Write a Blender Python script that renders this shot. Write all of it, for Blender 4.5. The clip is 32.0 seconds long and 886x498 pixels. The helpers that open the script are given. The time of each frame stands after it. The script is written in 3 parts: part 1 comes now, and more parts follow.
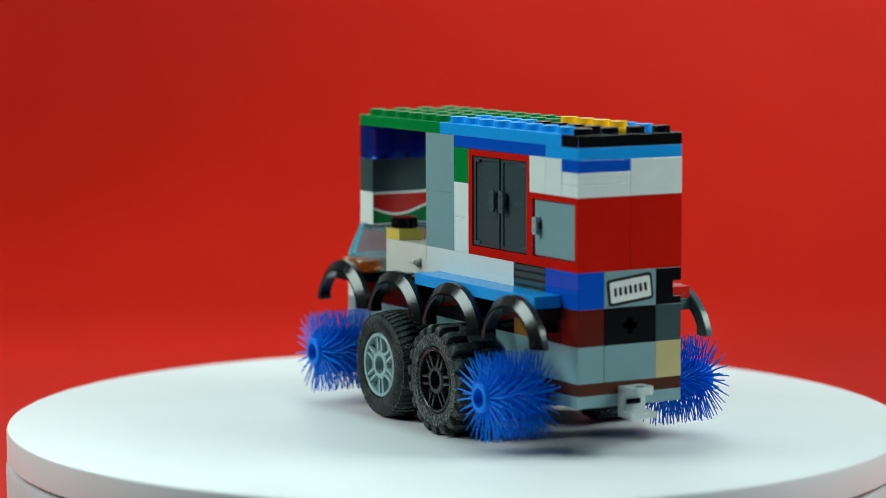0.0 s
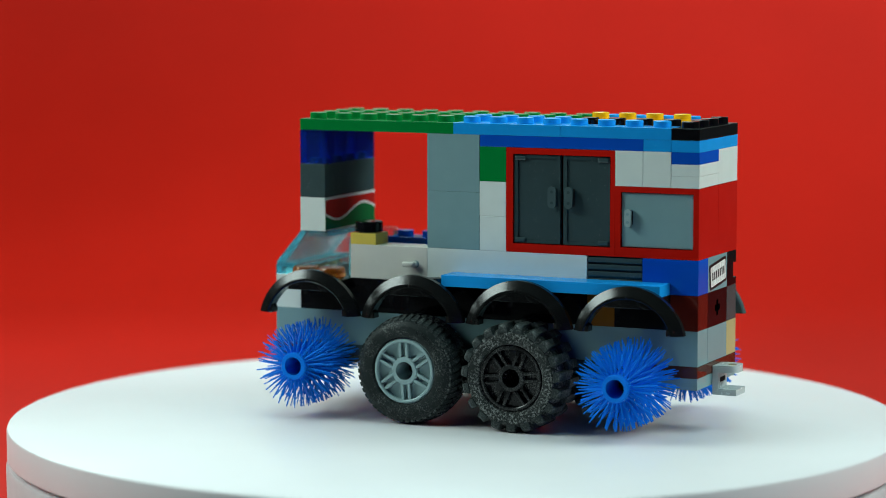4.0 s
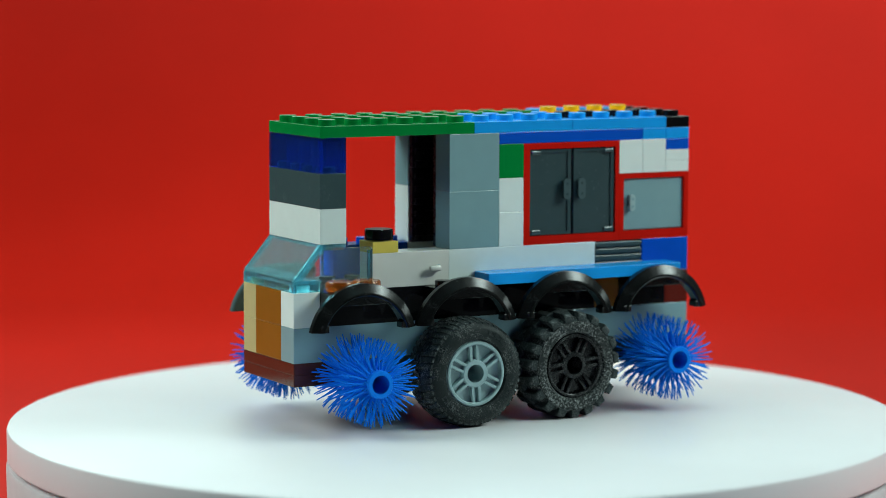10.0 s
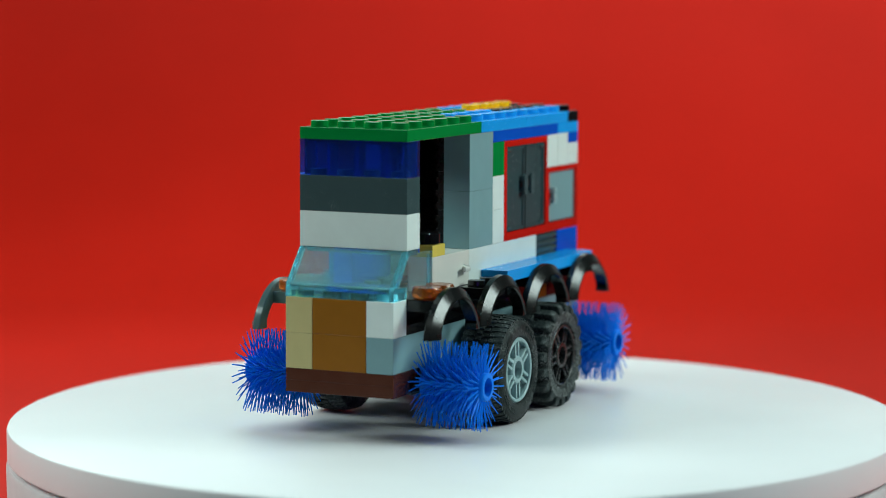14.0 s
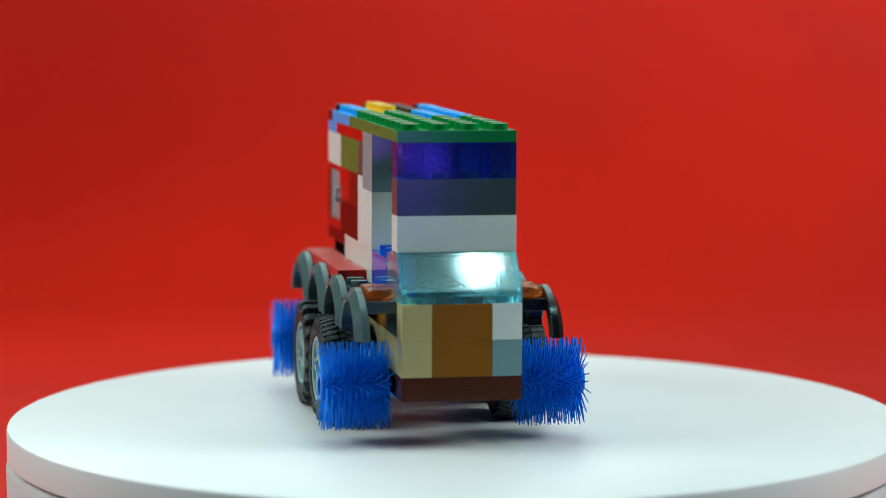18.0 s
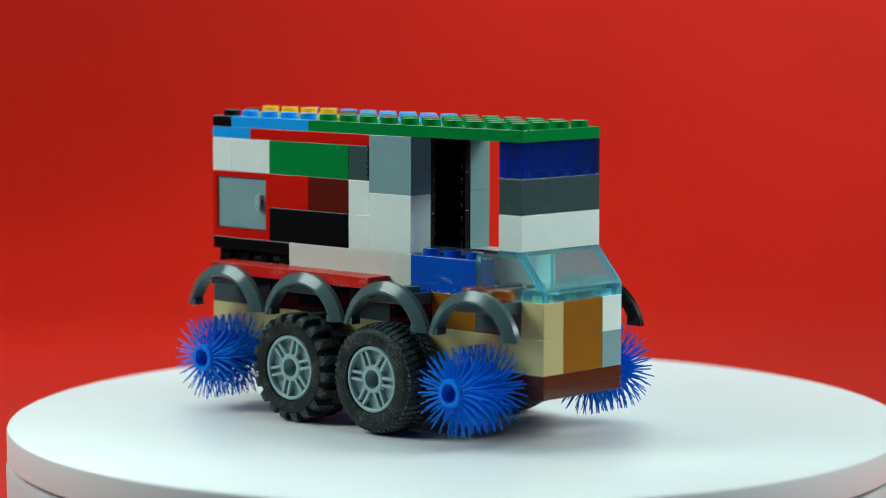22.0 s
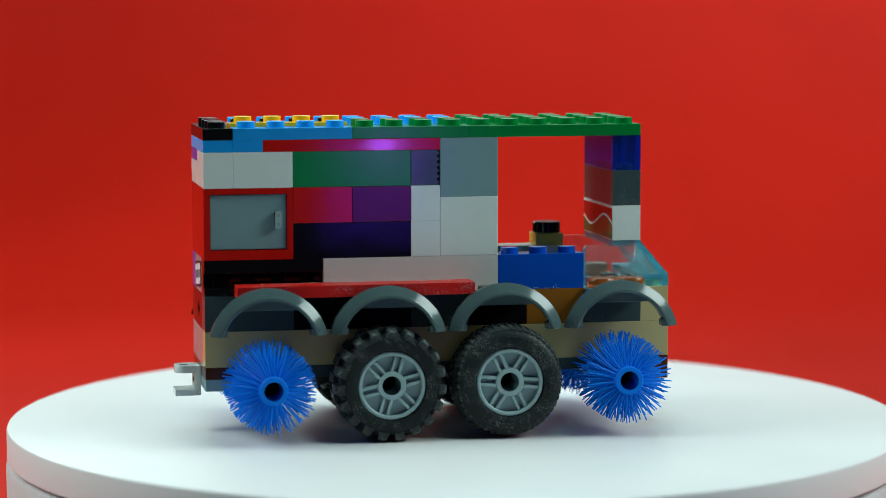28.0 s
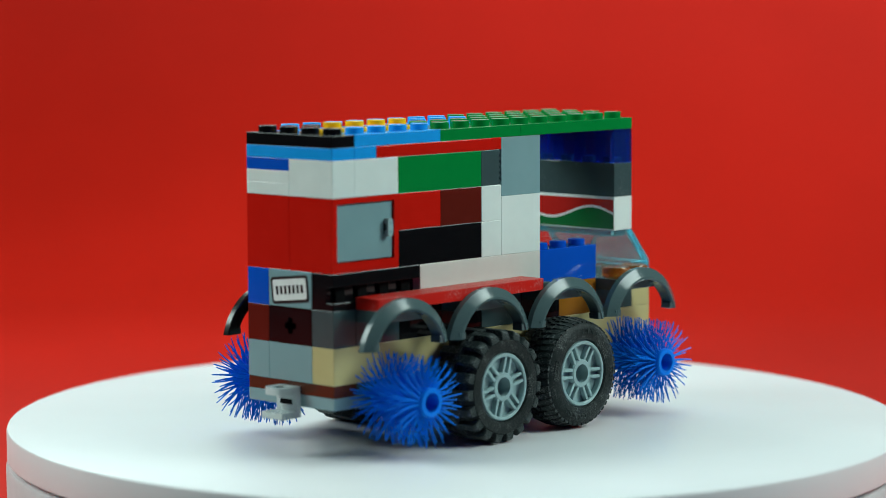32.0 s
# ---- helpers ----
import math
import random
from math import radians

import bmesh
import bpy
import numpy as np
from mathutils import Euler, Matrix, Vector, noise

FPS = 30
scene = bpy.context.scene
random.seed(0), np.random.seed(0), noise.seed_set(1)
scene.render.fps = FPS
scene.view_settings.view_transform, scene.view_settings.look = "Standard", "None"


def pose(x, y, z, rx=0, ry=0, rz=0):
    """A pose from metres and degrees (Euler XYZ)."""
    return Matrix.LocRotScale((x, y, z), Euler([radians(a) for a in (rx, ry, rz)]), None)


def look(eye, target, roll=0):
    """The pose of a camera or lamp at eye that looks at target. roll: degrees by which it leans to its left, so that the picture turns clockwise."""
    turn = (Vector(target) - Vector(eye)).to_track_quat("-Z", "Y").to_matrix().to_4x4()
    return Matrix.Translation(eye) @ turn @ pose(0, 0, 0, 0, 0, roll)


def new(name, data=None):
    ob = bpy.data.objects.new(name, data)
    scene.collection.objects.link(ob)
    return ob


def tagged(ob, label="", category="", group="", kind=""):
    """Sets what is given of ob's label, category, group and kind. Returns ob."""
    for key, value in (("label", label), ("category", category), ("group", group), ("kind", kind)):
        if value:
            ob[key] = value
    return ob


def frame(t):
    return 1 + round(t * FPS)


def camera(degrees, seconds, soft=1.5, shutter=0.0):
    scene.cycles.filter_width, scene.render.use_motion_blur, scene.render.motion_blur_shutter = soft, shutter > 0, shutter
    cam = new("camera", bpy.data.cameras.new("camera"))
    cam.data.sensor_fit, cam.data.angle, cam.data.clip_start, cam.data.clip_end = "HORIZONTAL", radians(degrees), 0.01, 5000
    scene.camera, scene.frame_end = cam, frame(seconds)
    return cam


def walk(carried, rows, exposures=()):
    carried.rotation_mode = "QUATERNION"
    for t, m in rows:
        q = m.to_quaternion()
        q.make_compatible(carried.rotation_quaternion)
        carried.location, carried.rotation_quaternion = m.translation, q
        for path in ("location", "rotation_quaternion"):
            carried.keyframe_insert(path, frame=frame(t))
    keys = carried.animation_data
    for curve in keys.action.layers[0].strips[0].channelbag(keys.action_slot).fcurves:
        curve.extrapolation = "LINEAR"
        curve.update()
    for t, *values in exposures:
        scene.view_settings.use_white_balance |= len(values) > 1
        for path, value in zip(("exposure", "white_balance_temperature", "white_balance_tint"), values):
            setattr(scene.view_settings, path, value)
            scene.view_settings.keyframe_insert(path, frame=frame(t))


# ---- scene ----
FOV = 19.27
cam = camera(FOV, 32.0, soft=0.6)
EYE = (0.0, -0.7293, 0.12249)
CAM_POSE = pose(*EYE, 90 - 5.902, 0, 0.314)
walk(cam, [(0.0, CAM_POSE), (32.0, CAM_POSE)])
cam.data.dof.use_dof = True
cam.data.dof.focus_distance = 0.712
cam.data.dof.aperture_fstop = 9.5

# ---- world and lamps ----
world = bpy.data.worlds.new("studio_dark")
world.use_nodes = True
world.node_tree.nodes["Background"].inputs[0].default_value = (0.30, 0.85, 0.95, 1)
world.node_tree.nodes["Background"].inputs[1].default_value = 0.042
scene.world = world


def area_lamp(name, eye, target, sx, sy, watts, rgb):
    data = bpy.data.lights.new(name, "AREA")
    data.shape, data.size, data.size_y = "RECTANGLE", sx, sy
    data.energy, data.color = watts, rgb
    ob = new(name, data)
    ob.matrix_world = look(eye, target)
    return ob


NEUTRAL = (0.80, 1.0, 0.955)
COOL = (0.55, 1.0, 1.0)
TEAL = (0.68, 1.0, 0.985)
area_lamp("softbox_west", (-0.56, -0.06, 0.42), (0, -0.08, 0.0), 0.36, 0.32, 3.75, NEUTRAL)
area_lamp("softbox_east", (0.57, -0.08, 0.40), (0, -0.10, 0.0), 0.36, 0.27, 3.9, NEUTRAL)
area_lamp("softbox_top", (-0.02, 0.30, 0.58), (-0.03, 0.30, 0.0), 0.80, 0.30, 2.4, TEAL)
area_lamp("rear_panel", (-0.15, 0.62, 0.34), (-0.10, 0.10, 0.0), 0.60, 0.30, 0.6, NEUTRAL)
# Two unseen fills, added to brighten the paper at top right and lower left
area_lamp("backdrop_fill", (0.30, 0.70, 0.38), (0.14, 0.95, 0.09), 0.50, 0.12, 1.4, NEUTRAL)
area_lamp("backdrop_fill", (-0.34, 0.52, 0.40), (-0.20, 0.50, -0.05), 0.20, 0.20, 1.0, NEUTRAL)
area_lamp("ceiling_spot", (0.1347, -0.153, 0.5235), (0, 0, 0.05), 0.012, 0.012, 0.15, COOL)
area_lamp("ceiling_spot", (0.160, -0.1335, 0.465), (0, 0, 0.05), 0.012, 0.009, 0.07, COOL)
area_lamp("blue_screen", (0.186, -0.573, 0.045), (0, 0, 0.08), 0.055, 0.085, 0.036, (0.12, 0.04, 1.0))
area_lamp("violet_light", (0.185, -0.570, 0.045), (0, 0, 0.08), 0.006, 0.009, 0.018, (0.36, 0.10, 1.0))

# ---- materials ----


def nodes_of(name):
    mat = bpy.data.materials.new(name)
    mat.use_nodes = True
    nt = mat.node_tree
    return mat, nt, nt.nodes["Principled BSDF"]


def link(nt, a, b):
    nt.links.new(a, b)


def noise_node(nt, scale, detail=3.0, rough=0.5):
    tc = nt.nodes.new("ShaderNodeTexCoord")
    n = nt.nodes.new("ShaderNodeTexNoise")
    n.inputs["Scale"].default_value = scale
    n.inputs["Detail"].default_value = detail
    n.inputs["Roughness"].default_value = rough
    link(nt, tc.outputs["Object"], n.inputs["Vector"])
    return n


def ramp(nt, src, stops):
    r = nt.nodes.new("ShaderNodeValToRGB")
    els = r.color_ramp.elements
    while len(els) < len(stops):
        els.new(0.5)
    for e, (at, c) in zip(els, stops):
        e.position = at
        e.color = (c, c, c, 1) if isinstance(c, (int, float)) else (*c, 1)
    link(nt, src, r.inputs["Fac"])
    return r


def plastic(name, rgb, rough=0.08, dust=0.0, grain=0.025, relief=0.0, spread=0.42, gloss=0.4, speck=3000):
    """Moulded plastic with faint mottling, fine scratches and, where asked, dust specks."""
    mat, nt, b = nodes_of(name)
    big = noise_node(nt, 160, 3)
    lo = [max(0.0, c * (1 - grain) - 0.0005) for c in rgb]
    hi = [min(1.0, c * (1 + grain) + 0.0008) for c in rgb]
    col = ramp(nt, big.outputs["Fac"], [(0.3, tuple(lo)), (0.7, tuple(hi))])
    out = col.outputs["Color"]
    if dust > 0:
        v = noise_node(nt, speck, 4, 0.7)
        patch = noise_node(nt, 150, 5, 0.65)
        pm = ramp(nt, patch.outputs["Fac"], [(spread, 0.0), (spread + 0.14, 1.0)])
        dm = ramp(nt, v.outputs["Fac"], [(0.48, 0.0), (0.68, dust)])
        mul = nt.nodes.new("ShaderNodeMath")
        mul.operation = "MULTIPLY"
        link(nt, pm.outputs["Color"], mul.inputs[0])
        link(nt, dm.outputs["Color"], mul.inputs[1])
        mx = nt.nodes.new("ShaderNodeMix")
        mx.data_type = "RGBA"
        link(nt, mul.outputs[0], mx.inputs[0])
        link(nt, out, mx.inputs[6])
        mx.inputs[7].default_value = (0.45, 0.47, 0.46, 1)
        out = mx.outputs[2]
    link(nt, out, b.inputs["Base Color"])
    fine = noise_node(nt, 900, 4, 0.7)
    rr = ramp(nt, fine.outputs["Fac"], [(0.3, rough * 0.8), (0.75, min(1, rough * 1.35))])
    link(nt, rr.outputs["Color"], b.inputs["Roughness"])
    if relief > 0:
        bump = nt.nodes.new("ShaderNodeBump")
        bump.inputs["Strength"].default_value = relief
        bump.inputs["Distance"].default_value = 0.0005
        link(nt, fine.outputs["Fac"], bump.inputs["Height"])
        link(nt, bump.outputs["Normal"], b.inputs["Normal"])
    else:
        wavy = noise_node(nt, 95, 1)
        bump = nt.nodes.new("ShaderNodeBump")
        bump.inputs["Strength"].default_value = 0.10
        bump.inputs["Distance"].default_value = 0.0004
        link(nt, wavy.outputs["Fac"], bump.inputs["Height"])
        link(nt, bump.outputs["Normal"], b.inputs["Normal"])
    b.inputs["IOR"].default_value = 1.5
    b.inputs["Specular IOR Level"].default_value = min(gloss, 0.13) if relief > 0 else gloss
    return mat


def clear_plastic(name, rgb, rough=0.06, clear=0.85, haze=0.0, bend=1.4):
    mat, nt, b = nodes_of(name)
    b.inputs["Base Color"].default_value = (*rgb, 1)
    b.inputs["Transmission Weight"].default_value = clear
    b.inputs["IOR"].default_value = bend
    fine = noise_node(nt, 700, 4, 0.7)
    rr = ramp(nt, fine.outputs["Fac"], [(0.35, rough * 0.6), (0.75, rough * 2.2)])
    link(nt, rr.outputs["Color"], b.inputs["Roughness"])
    if haze > 0:
        specks = noise_node(nt, 2600, 5, 0.75)
        tr = ramp(nt, specks.outputs["Fac"], [(0.50, clear), (0.66, clear - haze)])
        link(nt, tr.outputs["Color"], b.inputs["Transmission Weight"])
    return mat


WHITE = plastic("white_plastic", (0.69, 0.76, 0.728), dust=0.0)
GREEN = plastic("green_plastic", (0.001, 0.200, 0.038), 0.14, gloss=0.25)
AZURE = plastic("azure_plastic", (0.008, 0.30, 0.76), 0.22, gloss=0.2)
BLUE = plastic("blue_plastic", (0.003, 0.078, 0.50), 0.075)
YELLOW = plastic("yellow_plastic", (0.85, 0.47, 0.01), 0.12)
PALE_YELLOW = plastic("pale_yellow_plastic", (0.68, 0.52, 0.10), 0.13)
RED = plastic("red_plastic", (0.54, 0.010, 0.005), 0.075)
DUSTY_RED = plastic("dusty_red_plastic", (0.55, 0.011, 0.006), 0.36, dust=0.35, spread=0.48, speck=1500, gloss=0.2)
DARK_RED = plastic("dark_red_plastic", (0.105, 0.011, 0.007), 0.075)
BLACK = plastic("black_plastic", (0.005, 0.005, 0.006), 0.08, gloss=0.3)
DEEP_BLACK = plastic("matt_black_plastic", (0.003, 0.003, 0.0035), 0.6, gloss=0.05)
RAIL_BLACK = plastic("satin_black_plastic", (0.006, 0.005, 0.005), 0.28, gloss=0.35)
GLOSS_BLACK = plastic("glossy_black_plastic", (0.006, 0.0065, 0.0065), 0.19, gloss=0.5, dust=0.16, spread=0.54, speck=2000)
GREY = plastic("light_grey_plastic", (0.198, 0.328, 0.348), 0.09)
DGREY = plastic("dark_grey_plastic", (0.045, 0.074, 0.078), 0.10, dust=0.2, spread=0.55, speck=1800)
HANDLE_GREY = plastic("handle_grey_plastic", (0.058, 0.092, 0.098), 0.2)
DOOR_GREY = plastic("slate_grey_plastic", (0.036, 0.063, 0.068), 0.22, gloss=0.5)
FENDER_GREY = plastic("fender_grey_plastic", (0.066, 0.104, 0.109), 0.16, dust=0.06)
TAN = plastic("tan_plastic", (0.50, 0.42, 0.20), 0.13)
OCHRE = plastic("ochre_brown_plastic", (0.265, 0.100, 0.012), 0.12)
BROWN = plastic("reddish_brown_plastic", (0.075, 0.021, 0.011), 0.11, dust=0.02)
RIM_GREY = plastic("rim_grey_plastic", (0.27, 0.385, 0.395), 0.30, gloss=0.3)
BRISTLE = plastic("blue_bristle_plastic", (0.003, 0.185, 0.77), 0.35, gloss=0.08)
RUBBER = plastic("black_rubber", (0.015, 0.020, 0.020), 0.40, dust=0.28, relief=0.5, spread=0.46, speck=2400)
LUG_RUBBER = plastic("dusty_tread_rubber", (0.025, 0.033, 0.033), 0.50, dust=0.34, relief=0.5, spread=0.42, speck=1500)
RIM_BLACK = plastic("black_rim_plastic", (0.007, 0.0075, 0.008), 0.2, dust=0.25, gloss=0.25)
RUBBER_CLEAN = plastic("chunky_black_rubber", (0.013, 0.017, 0.017), 0.40, dust=0.30, relief=0.5, spread=0.50, speck=2400)
RUBBER_DUSTY = plastic("dusty_black_rubber", (0.016, 0.020, 0.0195), 0.42, dust=0.62, relief=0.6, spread=0.36, speck=1700)
DUSTY_WHITE = plastic("dusty_white_plastic", (0.66, 0.65, 0.60), 0.2)
STICK_RED = plastic("sticker_red", (0.50, 0.02, 0.015), 0.13)
STICK_GREEN = plastic("sticker_green", (0.01, 0.14, 0.04), 0.13)
STICK_WHITE = plastic("sticker_white", (0.75, 0.76, 0.74), 0.26)
DUST = plastic("pale_dust", (0.62, 0.60, 0.56), 0.8)
# Printed ink, and the painted dark of the cupboard door slots
INK_AND_SHADE = plastic("black_ink_and_shade", (0.008, 0.008, 0.009), 0.4)
T_BLUE = clear_plastic("clear_blue_plastic", (0.05, 0.17, 0.74), 0.05, 0.94, bend=1.22)
T_CYAN = clear_plastic("clear_cyan_plastic", (0.74, 0.92, 0.95), 0.05, 0.97, 0.08, bend=1.27)
T_HAZE = clear_plastic("hazy_cyan_plastic", (0.44, 0.80, 0.86), 0.05, 0.84, 0.14)
CLIP_GREY = clear_plastic("cloudy_clear_plastic", (0.66, 0.73, 0.73), 0.16, 0.28)
T_SILL = clear_plastic("deep_clear_cyan_plastic", (0.26, 0.76, 0.88), 0.05, 0.90)
T_ORANGE = clear_plastic("clear_orange_plastic", (0.48, 0.125, 0.015), 0.15, 0.66)


def platter_material():
    mat, nt, b = nodes_of("satin_white_turntable")
    n = noise_node(nt, 25, 4)
    col = ramp(nt, n.outputs["Fac"], [(0.3, (0.735, 0.70, 0.715)), (0.7, (0.765, 0.73, 0.745))])
    link(nt, col.outputs["Color"], b.inputs["Base Color"])
    b.inputs["Roughness"].default_value = 0.38
    b.inputs["Specular IOR Level"].default_value = 0.42
    return mat


def paper_material():
    mat, nt, b = nodes_of("red_paper")
    n = noise_node(nt, 5, 5, 0.6)
    col = ramp(nt, n.outputs["Fac"], [(0.3, (0.455, 0.0095, 0.0036)), (0.7, (0.535, 0.0118, 0.0050))])
    link(nt, col.outputs["Color"], b.inputs["Base Color"])
    b.inputs["Roughness"].default_value = 0.55
    b.inputs["Specular IOR Level"].default_value = 0.07
    f = noise_node(nt, 400, 4, 0.65)
    bump = nt.nodes.new("ShaderNodeBump")
    bump.inputs["Strength"].default_value = 0.12
    bump.inputs["Distance"].default_value = 0.00006
    link(nt, f.outputs["Fac"], bump.inputs["Height"])
    link(nt, bump.outputs["Normal"], b.inputs["Normal"])
    return mat


PLATTER = platter_material()
# Base greyer than the platter: the shade of its sides is in the colour
BASE = plastic("shaded_base_plastic", (0.60, 0.57, 0.585), 0.4)
PAPER = paper_material()
WALL = plastic("grey_wall_paint", (0.22, 0.225, 0.225), 0.7)
ROOM = plastic("painted_wall", (0.07, 0.07, 0.072), 0.8)

# ---- mesh helpers: all lengths below in millimetres ----
MM = 0.001


def part(name, bm, material, parent=None, label="", smooth=False, crease=35):
    """Links a bmesh, built in millimetres, as one mesh object under a thing or a part."""
    bmesh.ops.recalc_face_normals(bm, faces=bm.faces)
    bmesh.ops.scale(bm, vec=(MM, MM, MM), verts=bm.verts)
    me = bpy.data.meshes.new(name)
    bm.to_mesh(me)
    bm.free()
    me.materials.append(material)
    if smooth:
        me.polygons.foreach_set("use_smooth", [True] * len(me.polygons))
        me.set_sharp_from_angle(angle=radians(crease))
    ob = new(name, me)
    ob.parent = parent
    if label:
        ob["label"] = label
    return ob


def shared(name, me, parent, m, label=""):
    ob = new(name, me)
    ob.parent = parent
    ob.matrix_basis = m
    if label:
        ob["label"] = label
    return ob


def add_box(bm, x0, x1, y0, y1, z0, z1, bevel=0.0):
    vs = [bm.verts.new((x, y, z)) for x in (x0, x1) for y in (y0, y1) for z in (z0, z1)]
    fs = [bm.faces.new([vs[i] for i in q]) for q in
          ((0, 1, 3, 2), (4, 6, 7, 5), (0, 4, 5, 1), (2, 3, 7, 6), (0, 2, 6, 4), (1, 5, 7, 3))]
    if bevel > 0:
        edges = list({e for f in fs for e in f.edges})
        bmesh.ops.bevel(bm, geom=edges, offset=bevel, segments=2, affect="EDGES", profile=0.5)


def box(x0, x1, y0, y1, z0, z1, bevel=0.11):
    bm = bmesh.new()
    add_box(bm, x0, x1, y0, y1, z0, z1, bevel)
    return bm


def add_lathe(bm, profile, n, axis="z", centre=(0, 0, 0), closed=False, phase=0.0):
    """Turns a profile of (radius, height) about an axis."""
    rings = []
    for r, h in profile:
        ring = []
        for i in range(n):
            a = 2 * math.pi * (i + phase) / n
            c, s = r * math.cos(a), r * math.sin(a)
            co = (c, s, h) if axis == "z" else ((c, h, s) if axis == "y" else (h, c, s))
            ring.append(bm.verts.new([co[k] + centre[k] for k in range(3)]))
        rings.append(ring)
    pairs = list(zip(rings, rings[1:])) + ([(rings[-1], rings[0])] if closed else [])
    for a, b in pairs:
        for i in range(n):
            j = (i + 1) % n
            bm.faces.new((a[i], a[j], b[j], b[i]))
    if not closed:
        for ring in (rings[0], rings[-1]):
            bm.faces.new(ring)


def lathe(profile, n, axis="z", centre=(0, 0, 0), closed=False):
    bm = bmesh.new()
    add_lathe(bm, profile, n, axis, centre, closed)
    return bm


# ---- setting ----
TABLE_Z = -52.0
WALL_Y = 960.0
BEND = 300.0


def sheet_profile():
    pts = [(-135.0, TABLE_Z), (-60.0, TABLE_Z), (0.0, TABLE_Z), (200.0, TABLE_Z), (330.0, TABLE_Z), (500.0, TABLE_Z)]
    for i in range(15):
        a = radians(65.0) * i / 14
        pts.append((WALL_Y - BEND + BEND * math.sin(a), TABLE_Z + BEND * (1 - math.cos(a))))
    return pts


def build_setting():
    bm = bmesh.new()
    pts = sheet_profile()
    xs = [-800 + 70 * i for i in range(22)]
    layers = []
    for depth in (0.0, 0.5):
        grid = []
        for x in xs:
            col = []
            for k, (y, z) in enumerate(pts):
                q, r = pts[max(k - 1, 0)], pts[min(k + 1, len(pts) - 1)]
                out = Vector((q[1] - r[1], r[0] - q[0])).normalized()
                wav = 1.6 * noise.noise(Vector((x * 0.004, y * 0.004, z * 0.006))) if k > 10 else 0.0
                col.append(bm.verts.new((x, y + wav - depth * out[0], z - depth * out[1])))
            grid.append(col)
        layers.append(grid)
        for a, b in zip(grid, grid[1:]):
            for i in range(len(pts) - 1):
                bm.faces.new((a[i], b[i], b[i + 1], a[i + 1]))
    up, low = layers
    for k in (0, -1):
        for i in range(len(pts) - 1):
            bm.faces.new((up[k][i], up[k][i + 1], low[k][i + 1], low[k][i]))
        for i in range(len(xs) - 1):
            bm.faces.new((up[i][k], low[i][k], low[i + 1][k], up[i + 1][k]))
    ob = part("backdrop", bm, PAPER, None, smooth=True)
    tagged(ob, "seamless red paper backdrop curving up behind the turntable", "backdrop", kind="structure")
    # the room that closes the place
    zt = TABLE_Z - 1.2
    table = part("table", box(-950, 950, -430, 935, zt - 30, zt, 2), ROOM)
    tagged(table, "plain grey tabletop under the red paper", "table", kind="structure")
    for name, b in (("floor", (-2000, 2000, -2200, 1000, -850, -800)),
                    ("ceiling", (-2000, 2000, -2200, 1000, 1700, 1750)),
                    ("wall_north", (-2000, 2000, 938, 1050, -850, 1750)),
                    ("wall_south", (-2000, 2000, -2250, -2200, -850, 1750)),
                    ("wall_east", (2000, 2050, -2200, 1000, -850, 1750)),
                    ("wall_west", (-2050, -2000, -2200, 1000, -850, 1750))):
        tagged(part(name, box(*b, 0), WALL if name == "wall_north" else ROOM), ("plain grey studio " if name == "wall_north" else "plain dim studio ") + name.split("_")[0], name.split("_")[0], kind="structure")


def build_turntable():
    top = new("turntable")
    tagged(top, "round white motorised display turntable on red paper", "turntable")
    R = 125.75
    bm = lathe([(60, -9.0), (R - 1.0, -9.0), (R, -8.4), (R, -0.9), (R - 0.25, -0.3), (R - 0.9, 0.0), (60, 0.0)], 192)
    platter = part("platter", bm, PLATTER, top, "satin white round platter", smooth=True)
    bm = lathe([(60, TABLE_Z), (R - 2.0, TABLE_Z), (R - 0.2, TABLE_Z + 1.5), (R + 0.3, -11.0), (R - 0.2, -10.0), (R - 2.5, -9.6), (R - 3.0, -9.1), (60, -9.1)], 192)
    part("base", bm, BASE, top, "white turntable base", smooth=True)
    return platter


# ---- the toy truck ----
H0 = 83.06
GAP = 0.03


def zl(level):
    return H0 - 3.2 * level


STUD_BM = {}


def stud_mesh(mat):
    if mat.name not in STUD_BM:
        bm = lathe([(2.42, 0.0), (2.42, 1.45), (2.38, 1.62), (2.22, 1.72), (0.6, 1.72)], 20)
        bmesh.ops.scale(bm, vec=(MM, MM, MM), verts=bm.verts)
        bmesh.ops.recalc_face_normals(bm, faces=bm.faces)
        me = bpy.data.meshes.new("stud")
        bm.to_mesh(me)
        bm.free()
        me.materials.append(mat)
        me.polygons.foreach_set("use_smooth", [True] * len(me.polygons))
        me.set_sharp_from_angle(angle=radians(40))
        STUD_BM[mat.name] = me
    return STUD_BM[mat.name]


def studs(parent, mat, us, vs, z):
    for u in us:
        for v in vs:
            shared("stud", stud_mesh(mat), parent, pose(u * 8 * MM, v * 8 * MM, z * MM))


def brick(truck, name, u0, u1, v0, v1, l0, l1, mat, label="", stud_us=(), stud_vs=(), dz=0.0):
    g = GAP
    j = 0.03
    jx, jy = random.uniform(-j, j), random.uniform(-j, j)
    bm = box(u0 * 8 + g + jx, u1 * 8 - g + jx, v0 * 8 + g + jy, v1 * 8 - g + jy, zl(l1) + g + dz, zl(l0) + dz)
    ob = part(name, bm, mat, truck, label or mat.name.replace("_", " ") + " " + name.replace("_", " "))
    if stud_us:
        studs(ob, mat, stud_us, stud_vs, zl(l0) + dz)
    return ob


def halves(a, b):
    return [a + 0.5 + i for i in range(int(round(b - a)))]


